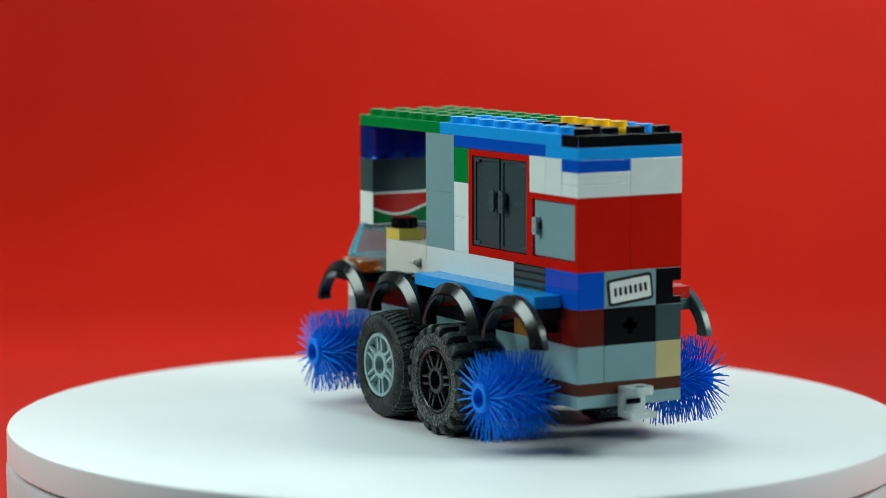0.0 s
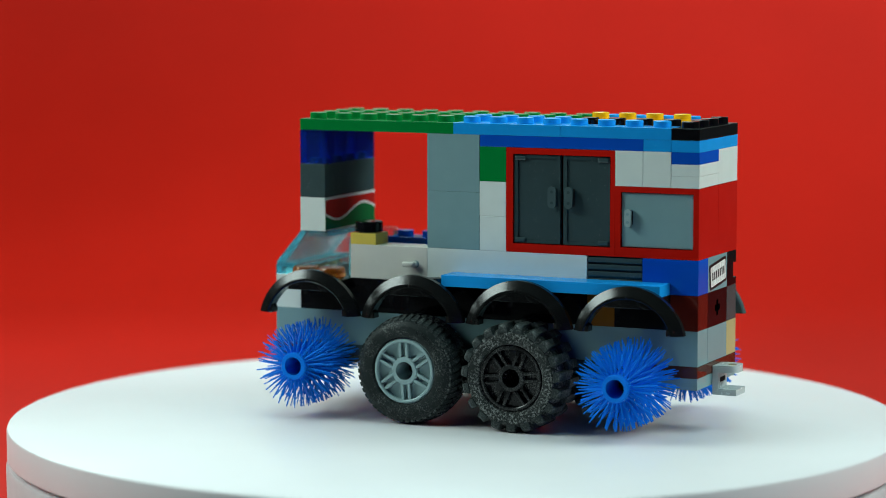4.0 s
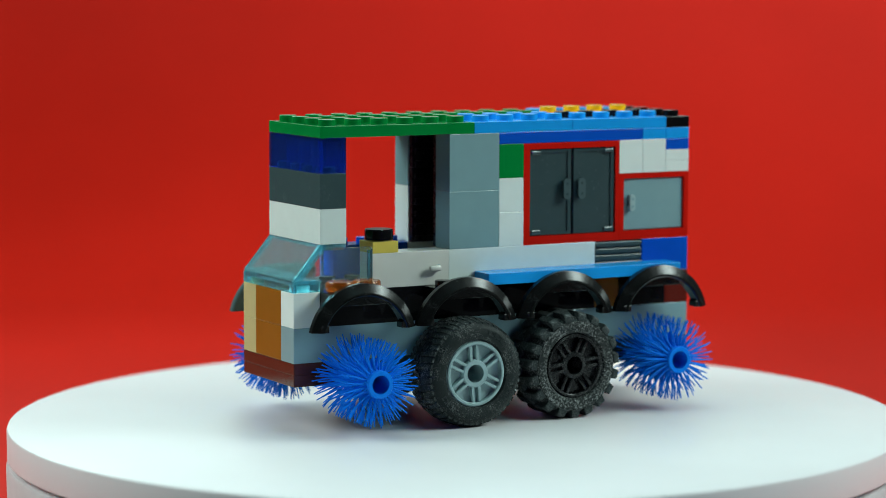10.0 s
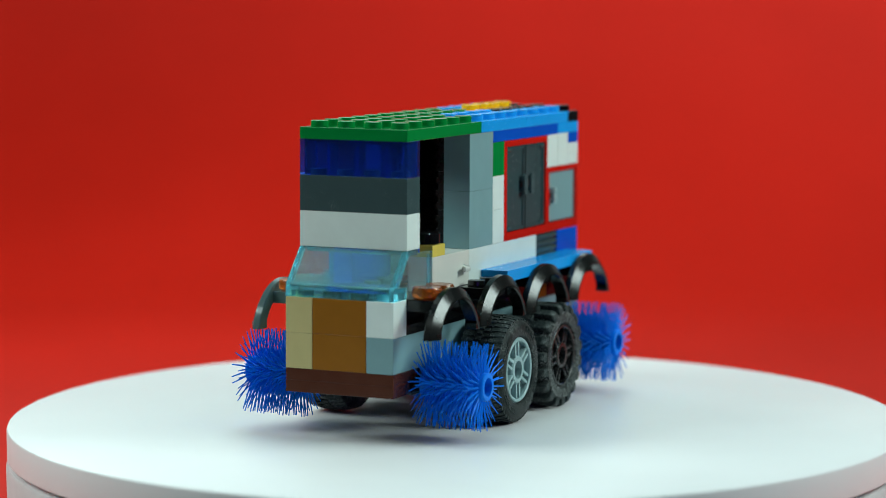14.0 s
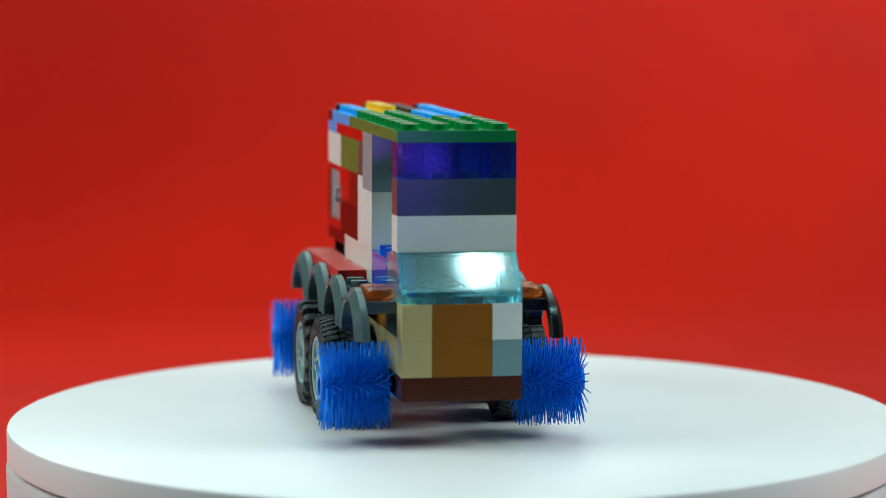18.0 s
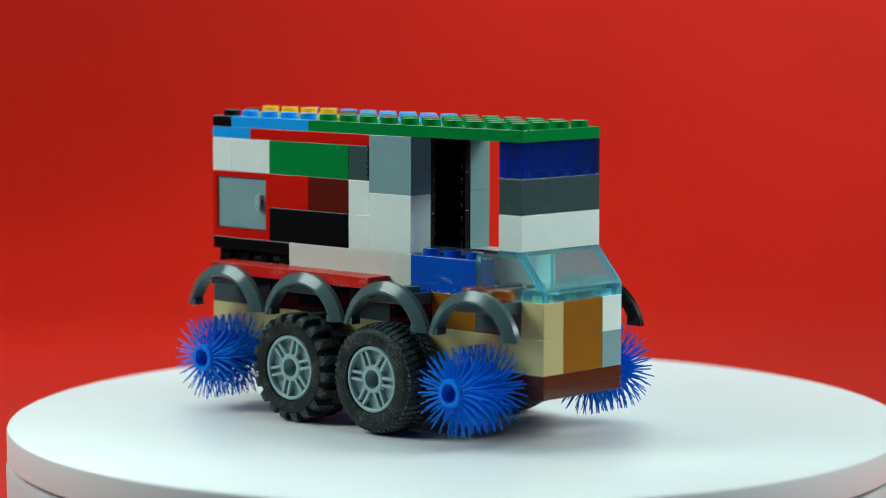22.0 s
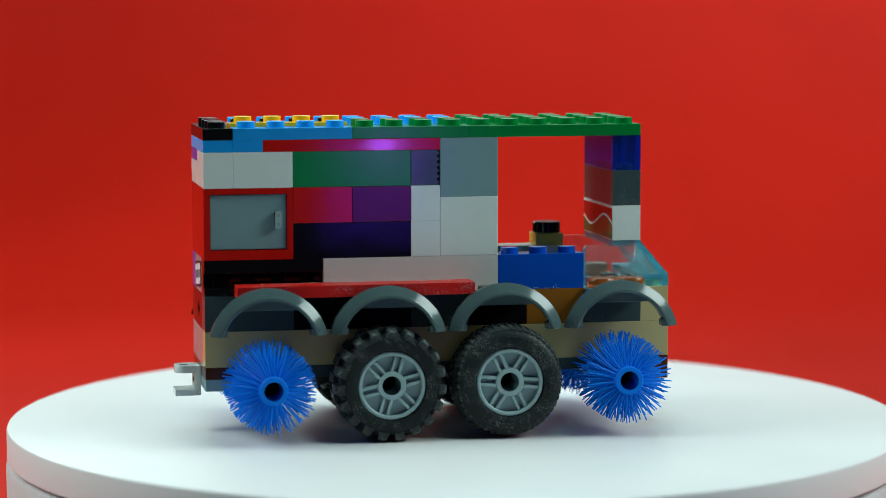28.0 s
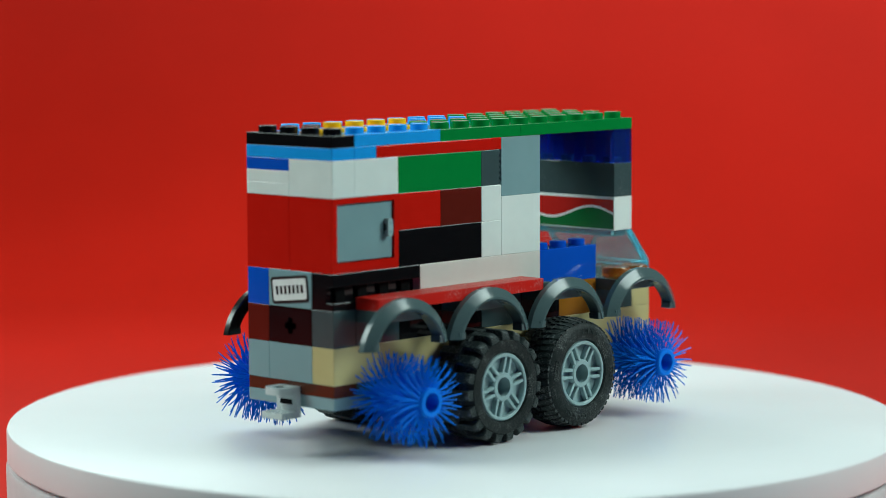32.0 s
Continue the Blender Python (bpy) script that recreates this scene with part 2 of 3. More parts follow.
def build_roof(t):
    brick(t, "roof_plate", 0, 6, -2, 2, 0, 1, GREEN, "green studded roof plate", halves(0, 6), halves(-2, 2))
    brick(t, "roof_plate", 6, 10, 0, 2, 0, 1, GREEN, "green studded roof plate", halves(6, 10), halves(0, 2))
    brick(t, "roof_plate", 6, 10, -2, 0, 0, 1, AZURE, "bright blue studded roof plate", halves(6, 10), halves(-2, 0))
    brick(t, "roof_plate", 10, 14, -2, -1, 0, 1, AZURE, "bright blue studded roof plate", halves(10, 14), [-1.5])
    brick(t, "roof_plate", 10, 14, -1, 0, 0, 1, BLACK, "black studded roof plate", halves(10, 14), [-0.5])
    brick(t, "roof_plate", 10, 14, 0, 1, 0, 1, YELLOW, "yellow roof plate not quite pressed down", halves(10, 14), [0.5], dz=1.0)
    brick(t, "roof_plate", 10, 14, 1, 2, 0, 1, AZURE, "bright blue studded roof plate", halves(10, 14), [1.5])
    brick(t, "roof_plate", 14, 15, -2, 2, 0, 1, BLACK, "black studded rear roof plate", [14.5], halves(-2, 2))


def build_walls(t):
    W = lambda *a: brick(t, "brick", *a)
    P = lambda *a: brick(t, "plate", *a)
    # just under the roof
    P(7, 13, -2, -1, 1, 2, BLUE)
    P(13, 14, -2, -1, 1, 2, AZURE)
    P(7, 13, 1, 2, 1, 2, RED)
    P(13, 14, 1, 2, 1, 2, AZURE)
    P(14, 15, -2, 2, 1, 2, AZURE)
    P(14, 15, -2, 0, 2, 3, BLUE)
    P(14, 15, -2, 0, 3, 4, WHITE)
    P(14, 15, -2, 0, 4, 5, WHITE)
    W(14, 15, 0, 2, 2, 5, WHITE)
    # driver's side
    W(5, 7, -2, -1, 1, 6, GREY)
    W(5, 7, -2, -1, 6, 11, GREY)
    W(7, 8, -2, -1, 2, 5, GREEN)
    W(7, 8, -2, -1, 5, 8, WHITE)
    W(7, 8, -2, -1, 8, 11, WHITE)
    W(12, 13, -2, -1, 2, 5, WHITE)
    W(13, 14, -2, -1, 2, 5, WHITE)
    W(5, 11, -2, -1, 11, 14, WHITE)
    W(13, 15, -2, -1, 11, 14, BLUE)
    # passenger side
    W(5, 7, 1, 2, 1, 6, GREY)
    W(5, 7, 1, 2, 6, 11, WHITE)
    W(7, 8, 1, 2, 5, 8, WHITE)
    W(7, 8, 1, 2, 8, 11, WHITE)
    W(8, 12, 1, 2, 2, 5, GREEN)
    W(10, 12, 1, 2, 5, 8, RED)
    W(8, 10, 1, 2, 5, 8, DARK_RED)
    W(8, 12, 1, 2, 8, 11, BLACK)
    W(12, 14, 1, 2, 2, 5, WHITE)
    W(5, 11, 1, 2, 11, 14, DUSTY_WHITE)
    # black bulkhead behind the cab
    for k in range(3):
        bulkhead_brick(t, 1 + k * 3.333, 1 + (k + 1) * 3.333)
    # lower body
    W(-1, 0, 1, 2, 14, 17, TAN, "", [-0.5], [1.5])
    W(-1, 0, -1, 1, 14, 17, OCHRE, "", [-0.5], [-0.5, 0.5])
    W(-1, 0, -2, -1, 14, 17, WHITE, "", [-0.5], [-1.5])
    W(-1, 5, 1, 2, 17, 20, TAN)
    W(-1, 0, -1, 1, 17, 20, OCHRE)
    W(-1, 5, -2, -1, 17, 20, GREY)
    P(-1, 1, -2, 2, 20, 21, BROWN)
    P(-1, 1, -2, 2, 21, 22, BROWN)
    for a, b, m in ((0, 4, BLACK), (4, 8, BLACK), (8, 11, BLACK), (11, 12, OCHRE), (12, 14, BLACK)):
        W(a, b, -2, -1, 14, 17, m)
    for a, b, m in ((0, 2, DGREY), (2, 4, OCHRE), (4, 6, BLACK), (6, 8, DGREY), (8, 10, BLACK), (10, 12, BLACK), (12, 14, DGREY)):
        W(a, b, 1, 2, 14, 17, m)
    for a, b in ((5, 9), (9, 15)):
        W(a, b, -2, -1, 17, 20, GREY)
        W(a, b, 1, 2, 17, 20, TAN)
    # floor and underbody
    brick(t, "floor_plate", 0, 14, -1, 1, 14, 15, DGREY, "dark grey cab floor plate", halves(0, 5), [-0.5, 0.5])
    brick(t, "underbody", 1, 14, -2, 2, 20, 21, DGREY)
    brick(t, "underbody", 2, 12, -1, 1, 17.2, 20, BLACK)
    # rear
    W(14, 15, -2, -1, 14, 17, DARK_RED)
    technic_brick(t)
    W(14, 15, 1, 2, 14, 17, DGREY)
    W(14, 15, -1, 1, 17, 20, GREY)
    P(13, 15, -2, 2, 20, 21, BROWN)
    P(13, 15, -2, 2, 21, 22, GREY)


def bulkhead_brick(t, l0, l1):
    """A black hollow brick behind the driver: two side rails with inward teeth before a deep recess."""
    z0, z1 = zl(l1) + GAP, zl(l0)
    bm = box(62, 64, -7.9, 7.9, z0, z1, 0.1)
    for s in (-1, 1):
        a, b = sorted((s * 6.15, s * 7.95))
        add_box(bm, 40.3, 63, a, b, z0, z1, 0.15)
        n = 3
        h = (l1 - l0) * 3.2 / n
        for i in range(n):
            z = z0 + i * h
            a, b = sorted((s * 5.15, s * 6.3))
            add_box(bm, 40.9, 62, a, b, z + 0.05 * h, z + 0.50 * h, 0.12)
    part("ribbed_brick", bm, RAIL_BLACK, t, "black hollow bulkhead brick with toothed edges")


def grille_brick(t):
    bm = box(11 * 8 + GAP, 13 * 8 - GAP, -15.2, -8, zl(14) + GAP, zl(11) - GAP, 0.1)
    ob = part("grille_brick", bm, DGREY, t, "dark grey brick with horizontal louvres")
    for i in range(5):
        z = zl(14) + 0.25 + i * 1.9
        part("louvre", box(11 * 8 + GAP, 13 * 8 - GAP, -15.95, -15.1, z, z + 1.35, 0.2), DGREY, ob)
    bm = box(7 * 8 + 0.9, 8 * 8 - GAP, 8, 15.95, zl(5) + GAP, zl(2), 0.15)
    ob = part("grille_brick", bm, DGREY, t, "dark grey brick with ribbed end")
    for i in range(6):
        z = zl(5) + 0.15 + i * 1.56
        bm = bmesh.new()
        ends = [[bm.verts.new((x, y, zz)) for x, zz in ((57.0, z), (57.0, z + 1.5), (56.05, z + 0.75))] for y in (8.2, 15.93)]
        bm.faces.new(ends[0])
        bm.faces.new(ends[1][::-1])
        for k in range(3):
            j = (k + 1) % 3
            bm.faces.new((ends[0][k], ends[1][k], ends[1][j], ends[0][j]))
        part("rib", bm, DGREY, ob)


def grooved_brick(t):
    """The black brick with a channel along its side and end."""
    bm = bmesh.new()
    x0, x1 = 11 * 8 + GAP, 15 * 8 - GAP
    add_box(bm, x0, x1, 8.05, 13.4, zl(14) + GAP, zl(11), 0.12)
    add_box(bm, x0, x1, 13.2, 15.95, zl(12.1), zl(11), 0.15)
    add_box(bm, x0, x1, 13.2, 15.95, zl(14) + GAP, zl(13.35), 0.15)
    ob = part("channel_brick", bm, BLACK, t, "black brick with a channel along its side")
    for i in range(4):
        part("channel_stud", box(x0 + 2.2 + i * 8, x0 + 5.6 + i * 8, 13.2, 14.4, zl(13.3), zl(12.15), 0.2), DEEP_BLACK, ob)


def technic_brick(t):
    bm = bmesh.new()
    zc = (zl(14) + zl(17)) / 2
    ys = [-7.95, -2.15, -0.85, 0.85, 2.15, 7.95]
    zs = [zl(17) + GAP, zc - 2.15, zc - 0.85, zc + 0.85, zc + 2.15, zl(14)]
    x = 15 * 8 - GAP
    grid = [[bm.verts.new((x, y, z)) for z in zs] for y in ys]
    hole = {(1, 2), (2, 1), (2, 2), (2, 3), (3, 2)}
    for i in range(5):
        for k in range(5):
            if (i, k) not in hole:
                bm.faces.new((grid[i][k], grid[i + 1][k], grid[i + 1][k + 1], grid[i][k + 1]))
    rim = [e for e in bm.edges if len(e.link_faces) == 1]
    out = bmesh.ops.extrude_edge_only(bm, edges=rim)
    for v in (g for g in out["geom"] if isinstance(g, bmesh.types.BMVert)):
        v.co.x -= 7.5
    add_box(bm, 14 * 8 + GAP, 14 * 8 + 0.6, -7.9, 7.9, zs[0], zs[-1])
    part("axle_brick", bm, BLACK, t, "black brick with a cross-shaped axle hole")


def build_number_plate(t):
    base = brick(t, "brick", 14, 15, -1, 1, 11, 14, GREY)
    x = 15 * 8
    zc = (zl(11) + zl(14)) / 2 - 0.2
    tilt = Matrix.Rotation(radians(6.5), 3, "X")

    def panel(name, hy, hz, x0, x1, mat, label, rad):
        bm = bmesh.new()
        add_box(bm, x0, x1, -hy, hy, -hz, hz)
        edges = [e for e in bm.edges if abs(e.verts[0].co.x - e.verts[1].co.x) > 1e-6]
        bmesh.ops.bevel(bm, geom=edges, offset=rad, segments=4, affect="EDGES", profile=0.5)
        bmesh.ops.rotate(bm, verts=bm.verts, cent=(0, 0, 0), matrix=tilt)
        bmesh.ops.translate(bm, verts=bm.verts, vec=(0, 0, zc))
        return part(name, bm, mat, base, label)
    panel("plate_border", 6.9, 3.5, x - 0.1, x + 0.10, INK_AND_SHADE, "black border of a number plate sticker", 0.9)
    panel("plate_field", 6.2, 2.75, x - 0.1, x + 0.16, STICK_WHITE, "white number plate field with dark bars", 0.6)
    for i in range(7):
        y = -4.65 + i * 1.55
        bm = box(x, x + 0.2, y - 0.42, y + 0.42, -1.1, 1.1, 0)
        bmesh.ops.rotate(bm, verts=bm.verts, cent=(0, 0, 0), matrix=tilt)
        bmesh.ops.translate(bm, verts=bm.verts, vec=(0, 0, zc))
        part("bar", bm, INK_AND_SHADE, base)


def add_handle(bm, x, z, y, side, long=6.0, wide=2.0):
    """An upright oval pull on two little feet, standing proud of a door."""
    a, b = sorted((y + side * 0.9, y + side * 1.65))
    n0 = len(bm.verts)
    add_box(bm, x - wide / 2, x + wide / 2, a, b, z - long / 2, z + long / 2)
    bm.verts.ensure_lookup_table()
    new_v = set(bm.verts[n0:])
    edges = [e for e in bm.edges if e.verts[0] in new_v and abs(e.verts[0].co.y - e.verts[1].co.y) > 1e-6]
    bmesh.ops.bevel(bm, geom=edges, offset=wide * 0.48, segments=6, affect="EDGES", profile=0.5)
    for s in (-1, 1):
        a, b = sorted((y - side * 0.2, y + side * 1.0))
        add_box(bm, x - 0.7, x + 0.7, a, b, z + s * 1.6 - 0.7, z + s * 1.6 + 0.7, 0.1)


def frame_mesh(x0, x1, z0, z1, wl, wr, wb, wt, y_out, y_in):
    bm = bmesh.new()
    a, b = sorted((y_out, y_in))
    add_box(bm, x0, x0 + wl, a, b, z0, z1)
    add_box(bm, x1 - wr, x1, a, b, z0, z1)
    add_box(bm, x0 + wl, x1 - wr, a, b, z0, z0 + wb)
    add_box(bm, x0 + wl, x1 - wr, a, b, z1 - wt, z1)
    bmesh.ops.remove_doubles(bm, verts=bm.verts, dist=0.001)
    return bm


def build_cupboards(t):
    # tall cupboard with two doors
    x0, x1, z0, z1 = 8 * 8 + GAP, 12 * 8 - GAP, zl(11) + GAP, zl(2) - GAP
    cup = part("cupboard", frame_mesh(x0, x1, z0, z1, 2.0, 1.3, 2.4, 1.7, -15.97, -8), RED, t, "red cupboard frame")
    part("cupboard_back", box(x0, x1, -8.6, -7.9, z0, z1, 0), RED, cup)
    mid = (x0 + 2.0 + x1 - 1.3) / 2
    za, zb = z0 + 2.5, z1 - 1.8
    for k, (a, b) in enumerate(((x0 + 2.15, mid - 0.35), (mid + 0.35, x1 - 1.45))):
        part("door", box(a, b, -15.2, -14.2, za, zb, 0.15), DOOR_GREY, cup, "dark grey cupboard door")
        part("door_trim", frame_mesh(a + 0.1, b - 0.1, za + 0.1, zb - 0.1, 1.1, 1.1, 0.9, 0.9, -15.55, -15.1), DOOR_GREY, cup)
        hx = (a if k == 0 else b)
        s = 1 if k == 0 else -1
        for zz in (za + 1.0, zb - 1.0):
            u0, u1 = sorted((hx + s * 0.4, hx + s * 3.6))
            part("hinge", box(u0, u1, -15.95, -15.3, zz - 0.6, zz + 0.6, 0.3), DGREY, cup)
        bm = bmesh.new()
        add_handle(bm, b - 2.1 if k == 0 else a + 2.1, (za + zb) / 2 + 0.8, -15.3, -1, 6.0, 2.4)
        grip = part("handle", bm, HANDLE_GREY, cup, "grey oval door handle")
        hx = b - 2.1 if k == 0 else a + 2.1
        # Darker flat discs colour in the shade of the grip's dimples
        for dz in (-0.7, 2.3):
            part("dimple", lathe([(0.42, -16.99), (0.42, -16.7)], 12, "y", (hx, 0, (za + zb) / 2 + dz)), DOOR_GREY, grip)
        # Flat black patch on the door paints the shade of the slot behind the grip
        part("door_slot_shade", box(hx - 0.8, hx + 1.2, -15.26, -14.9, (za + zb) / 2 - 1.6, (za + zb) / 2 + 3.2, 0.05), INK_AND_SHADE, cup)
    # two low cupboards, back to back
    x0, x1, z0, z1 = 12 * 8 + GAP, 15 * 8 - GAP, zl(11) + GAP, zl(5) - GAP
    for s in (-1, 1):
        cup = part("cupboard", frame_mesh(x0, x1, z0, z1, 1.6, 1.6, 2.6, 1.5, s * 15.97, s * 0.06), RED, t, "red cupboard frame")
        a, b = sorted((s * 1.6, s * 0.1))
        part("cupboard_back", box(x0 + 1.6, x1 - 1.6, a, b, z0 + 2.6, z1 - 1.5, 0), RED, cup)
        a, b = sorted((s * 15.35, s * 14.2))
        part("door", box(x0 + 1.75, x1 - 1.75, a, b, z0 + 2.75, z1 - 1.65, 0.2), GREY, cup, "light grey cupboard door")
        bm = bmesh.new()
        add_handle(bm, x0 + 4.0, (z0 + z1) / 2 + 1.1, s * 15.35, s, 4.8, 1.9)
        grip = part("handle", bm, RIM_GREY, cup, "light grey oval door handle")
        a, b = sorted((s * 16.9, s * 17.3))
        # Two greyer discs stand in for shaded dimples on the grip
        for dz in (0.0, 2.2):
            part("dimple", lathe([(0.4, s * 16.7), (0.4, s * 17.04)], 12, "y", (x0 + 4.0, 0, (z0 + z1) / 2 + dz)), GREY, grip)
        a, b = sorted((s * 15.0, s * 15.41))
        # Slot behind the grip painted as a black patch, not cut into the door
        part("door_slot_shade", box(x0 + 3.2, x0 + 5.0, a, b, (z0 + z1) / 2 - 0.7, (z0 + z1) / 2 + 2.9, 0.05), INK_AND_SHADE, cup)


def build_cab(t):
    # bulky front header: clear blue brick, dark grey brick, white brick
    bm = bmesh.new()
    z0, z1 = zl(4) + GAP, zl(1)
    add_box(bm, GAP, 8 - GAP, -15.95, -14.5, z0, z1, 0.15)
    add_box(bm, GAP, 8 - GAP, 14.5, 15.95, z0, z1, 0.15)
    add_box(bm, GAP, 1.45, -14.5, 14.5, z0, z1)
    add_box(bm, 6.55, 8 - GAP, -14.5, 14.5, z0, z1)
    add_box(bm, 1.45, 6.55, -14.5, 14.5, z1 - 1.0, z1)
    clear = part("clear_brick", bm, T_BLUE, t, "clear dark blue plastic brick")
    clear.visible_shadow = False
    for i in range(3):
        part("inner_tube", lathe([(1.55, z0), (1.55, z1 - 1.1)], 16, "z", (4, -8 + 8 * i, 0)), T_BLUE, clear).visible_shadow = False
    brick(t, "brick", 0, 1, -2, 2, 4, 7, DGREY, "dark grey brick, dusty", [0.5], halves(-2, 2))
    front = brick(t, "brick", 0, 1, -2, 2, 7, 10, WHITE, "white brick with a red and green wave sticker inside")
    sticker(front)
    build_windscreen(t)
    # door brick, blue seat brick, steering column
    door = brick(t, "door_brick", 2, 5, -2, -1, 11, 14, DUSTY_WHITE, "off-white side door brick")
    hx, hz = 4.45 * 8, (zl(11) + zl(14)) / 2 + 0.0
    bm = box(hx - 2.6, hx + 1.0, -18.2, -16.9, hz - 0.75, hz + 0.75, 0.5)
    add_lathe(bm, [(0.9, -17.6), (0.9, -15.9)], 12, "y", (hx + 0.6, 0, hz))
    part("handle", bm, DUSTY_WHITE, door, "off-white door handle", smooth=True)
    # Flat grey disc: the shade of the recess painted onto the door
    part("handle_recess_shade", lathe([(1.0, -16.02), (1.0, -15.7)], 20, "y", (hx + 0.9, 0, hz)), GREY, door)
    brick(t, "seat_brick", 2, 5, 1, 2, 11, 14, BLUE, "blue brick in the cab", halves(2, 5), [1.5])
    brick(t, "plate", 2, 3, -2, -1, 10, 11, PALE_YELLOW)
    bm = lathe([(3.0, zl(10)), (3.95, zl(9.9)), (3.95, zl(9.1)), (3.7, zl(9)), (1.0, zl(9))], 28, "z", (2.5 * 8, -1.5 * 8, 0))
    part("knob", bm, BLACK, t, "round black knob on a yellow plate", smooth=True)


def sticker(front):
    """Red field over a green hill, split by a white wave, on the inner face of the white brick."""
    x = 8.0
    ya, yb, za, zb = -15.8, 15.8, zl(10) + 0.35, zl(7) - 0.75
    n = 28

    def wave(y):
        k = (y - ya) / (yb - ya)
        return za + (zb - za) * (0.52 - 0.22 * math.sin(2 * math.pi * k))

    def strip(name, lo, hi, thick, mat, label):
        bm = bmesh.new()
        rows = []
        for i in range(n + 1):
            y = ya + (yb - ya) * i / n
            rows.append([bm.verts.new((xx, y, zz)) for xx in (x - 0.05, x + thick) for zz in (lo(y), hi(y))])
        for a, b in zip(rows, rows[1:]):
            bm.faces.new((a[2], b[2], b[3], a[3]))
            bm.faces.new((a[0], a[1], b[1], b[0]))
            bm.faces.new((a[1], a[3], b[3], b[1]))
            bm.faces.new((a[0], b[0], b[2], a[2]))
        part(name, bm, mat, front, label)
    strip("sticker_field", lambda y: wave(y), lambda y: zb, 0.06, STICK_RED, "red part of a wave sticker")
    strip("sticker_hill", lambda y: za, lambda y: wave(y), 0.06, STICK_GREEN, "green hill of a wave sticker")
    strip("sticker_line", lambda y: wave(y) - 0.35, lambda y: wave(y) + 0.35, 0.10, STICK_WHITE, "white line of a wave sticker")
    strip("sticker_edge", lambda y: zb, lambda y: zb + 0.4, 0.08, STICK_WHITE, "")


def build_windscreen(t):
    z0, z1 = zl(14) + 0.05, zl(10)
    x_f, x_b = -8 + GAP, 16.0
    th = 1.2
    bm = bmesh.new()

    def prism(pts, y0, y1):
        lo = [bm.verts.new((x, y0, z)) for x, z in pts]
        hi = [bm.verts.new((x, y1, z)) for x, z in pts]
        bm.faces.new(lo)
        bm.faces.new(hi[::-1])
        for i in range(len(pts)):
            j = (i + 1) % len(pts)
            bm.faces.new((lo[i], hi[i], hi[j], lo[j]))
    sill = z0 + 3.2
    # solid sill slab over the studs, sloping front pane and the top rim
    prism([(x_f + 0.02, z0 + 1.95), (x_f + 0.02, sill - 0.02), (x_f + 7.6, sill - 0.02), (x_f + 7.6, z0 + 1.95)], -14.7, 14.7)
    part("sill", bm, T_SILL, t, "clear cyan windscreen sill")
    bm = bmesh.new()
    prism([(x_f + 0.1, sill), (0.3, z1), (1.9, z1), (x_f + 1.7, sill)], -14.7, 14.7)
    bmesh.ops.remove_doubles(bm, verts=bm.verts, dist=0.01)
    ob = part("windscreen", bm, T_HAZE, t, "clear pale cyan sloping windscreen, hazy with dust")
    bm = bmesh.new()
    prism([(2.0, z1 - 1.7), (2.0, z1), (7.9, z1), (7.9, z1 - 1.7)], -14.7, 14.7)
    part("top_rim", bm, T_SILL, ob, "cyan moulded top rim").visible_shadow = False
    bm = bmesh.new()
    prism([(x_f, z0), (x_f, z0 + 1.9), (x_f + 1.3, z0 + 1.9), (x_f + 1.3, z0)], -14.7, 14.7)
    part("sill_lip", bm, T_SILL, ob, "").visible_shadow = False
    for s in (-1, 1):
        y0, y1 = sorted((s * 14.72, s * 15.95))
        bm = bmesh.new()
        prism([(x_f + 1.7, sill + 0.04), (0.3, z1), (7.9, z1), (8.0, z1 - 1.2), (x_b - 0.7, z1 - 1.2), (x_b, z1 - 1.9), (x_b, z0), (0.06, z0), (0.06, sill + 0.04)], y0, y1)
        part("side_pane", bm, T_CYAN, ob, "clear pale cyan side pane").visible_shadow = False
        bm = bmesh.new()
        prism([(x_f, z0), (x_f, sill - 0.5), (x_f + 0.5, sill), (-0.5, sill), (0.0, sill - 0.5), (0.0, z0)], y0, y1)
        part("sill_end", bm, T_SILL, ob, "thick cyan end of the windscreen sill").visible_shadow = False
        bm = bmesh.new()
        prism([(x_b - 0.9, z0 + 0.1), (x_b - 0.9, z1 - 2.2), (x_b - 0.02, z1 - 2.2), (x_b - 0.02, z0 + 0.1)], *sorted((s * 14.0, s * 14.7)))
        part("rear_lip", bm, T_SILL, ob, "cyan rear lip of the side pane").visible_shadow = False
        y0, y1 = sorted((s * 14.75, s * 16.0))
        bm = bmesh.new()
        prism([(x_f + 0.0, sill + 0.05), (x_f + 2.6, sill + 0.05), (2.4, z1), (0.2, z1)], y0, y1)
        part("pane_edge", bm, T_SILL, ob, "cyan moulded edge of the windscreen").visible_shadow = False


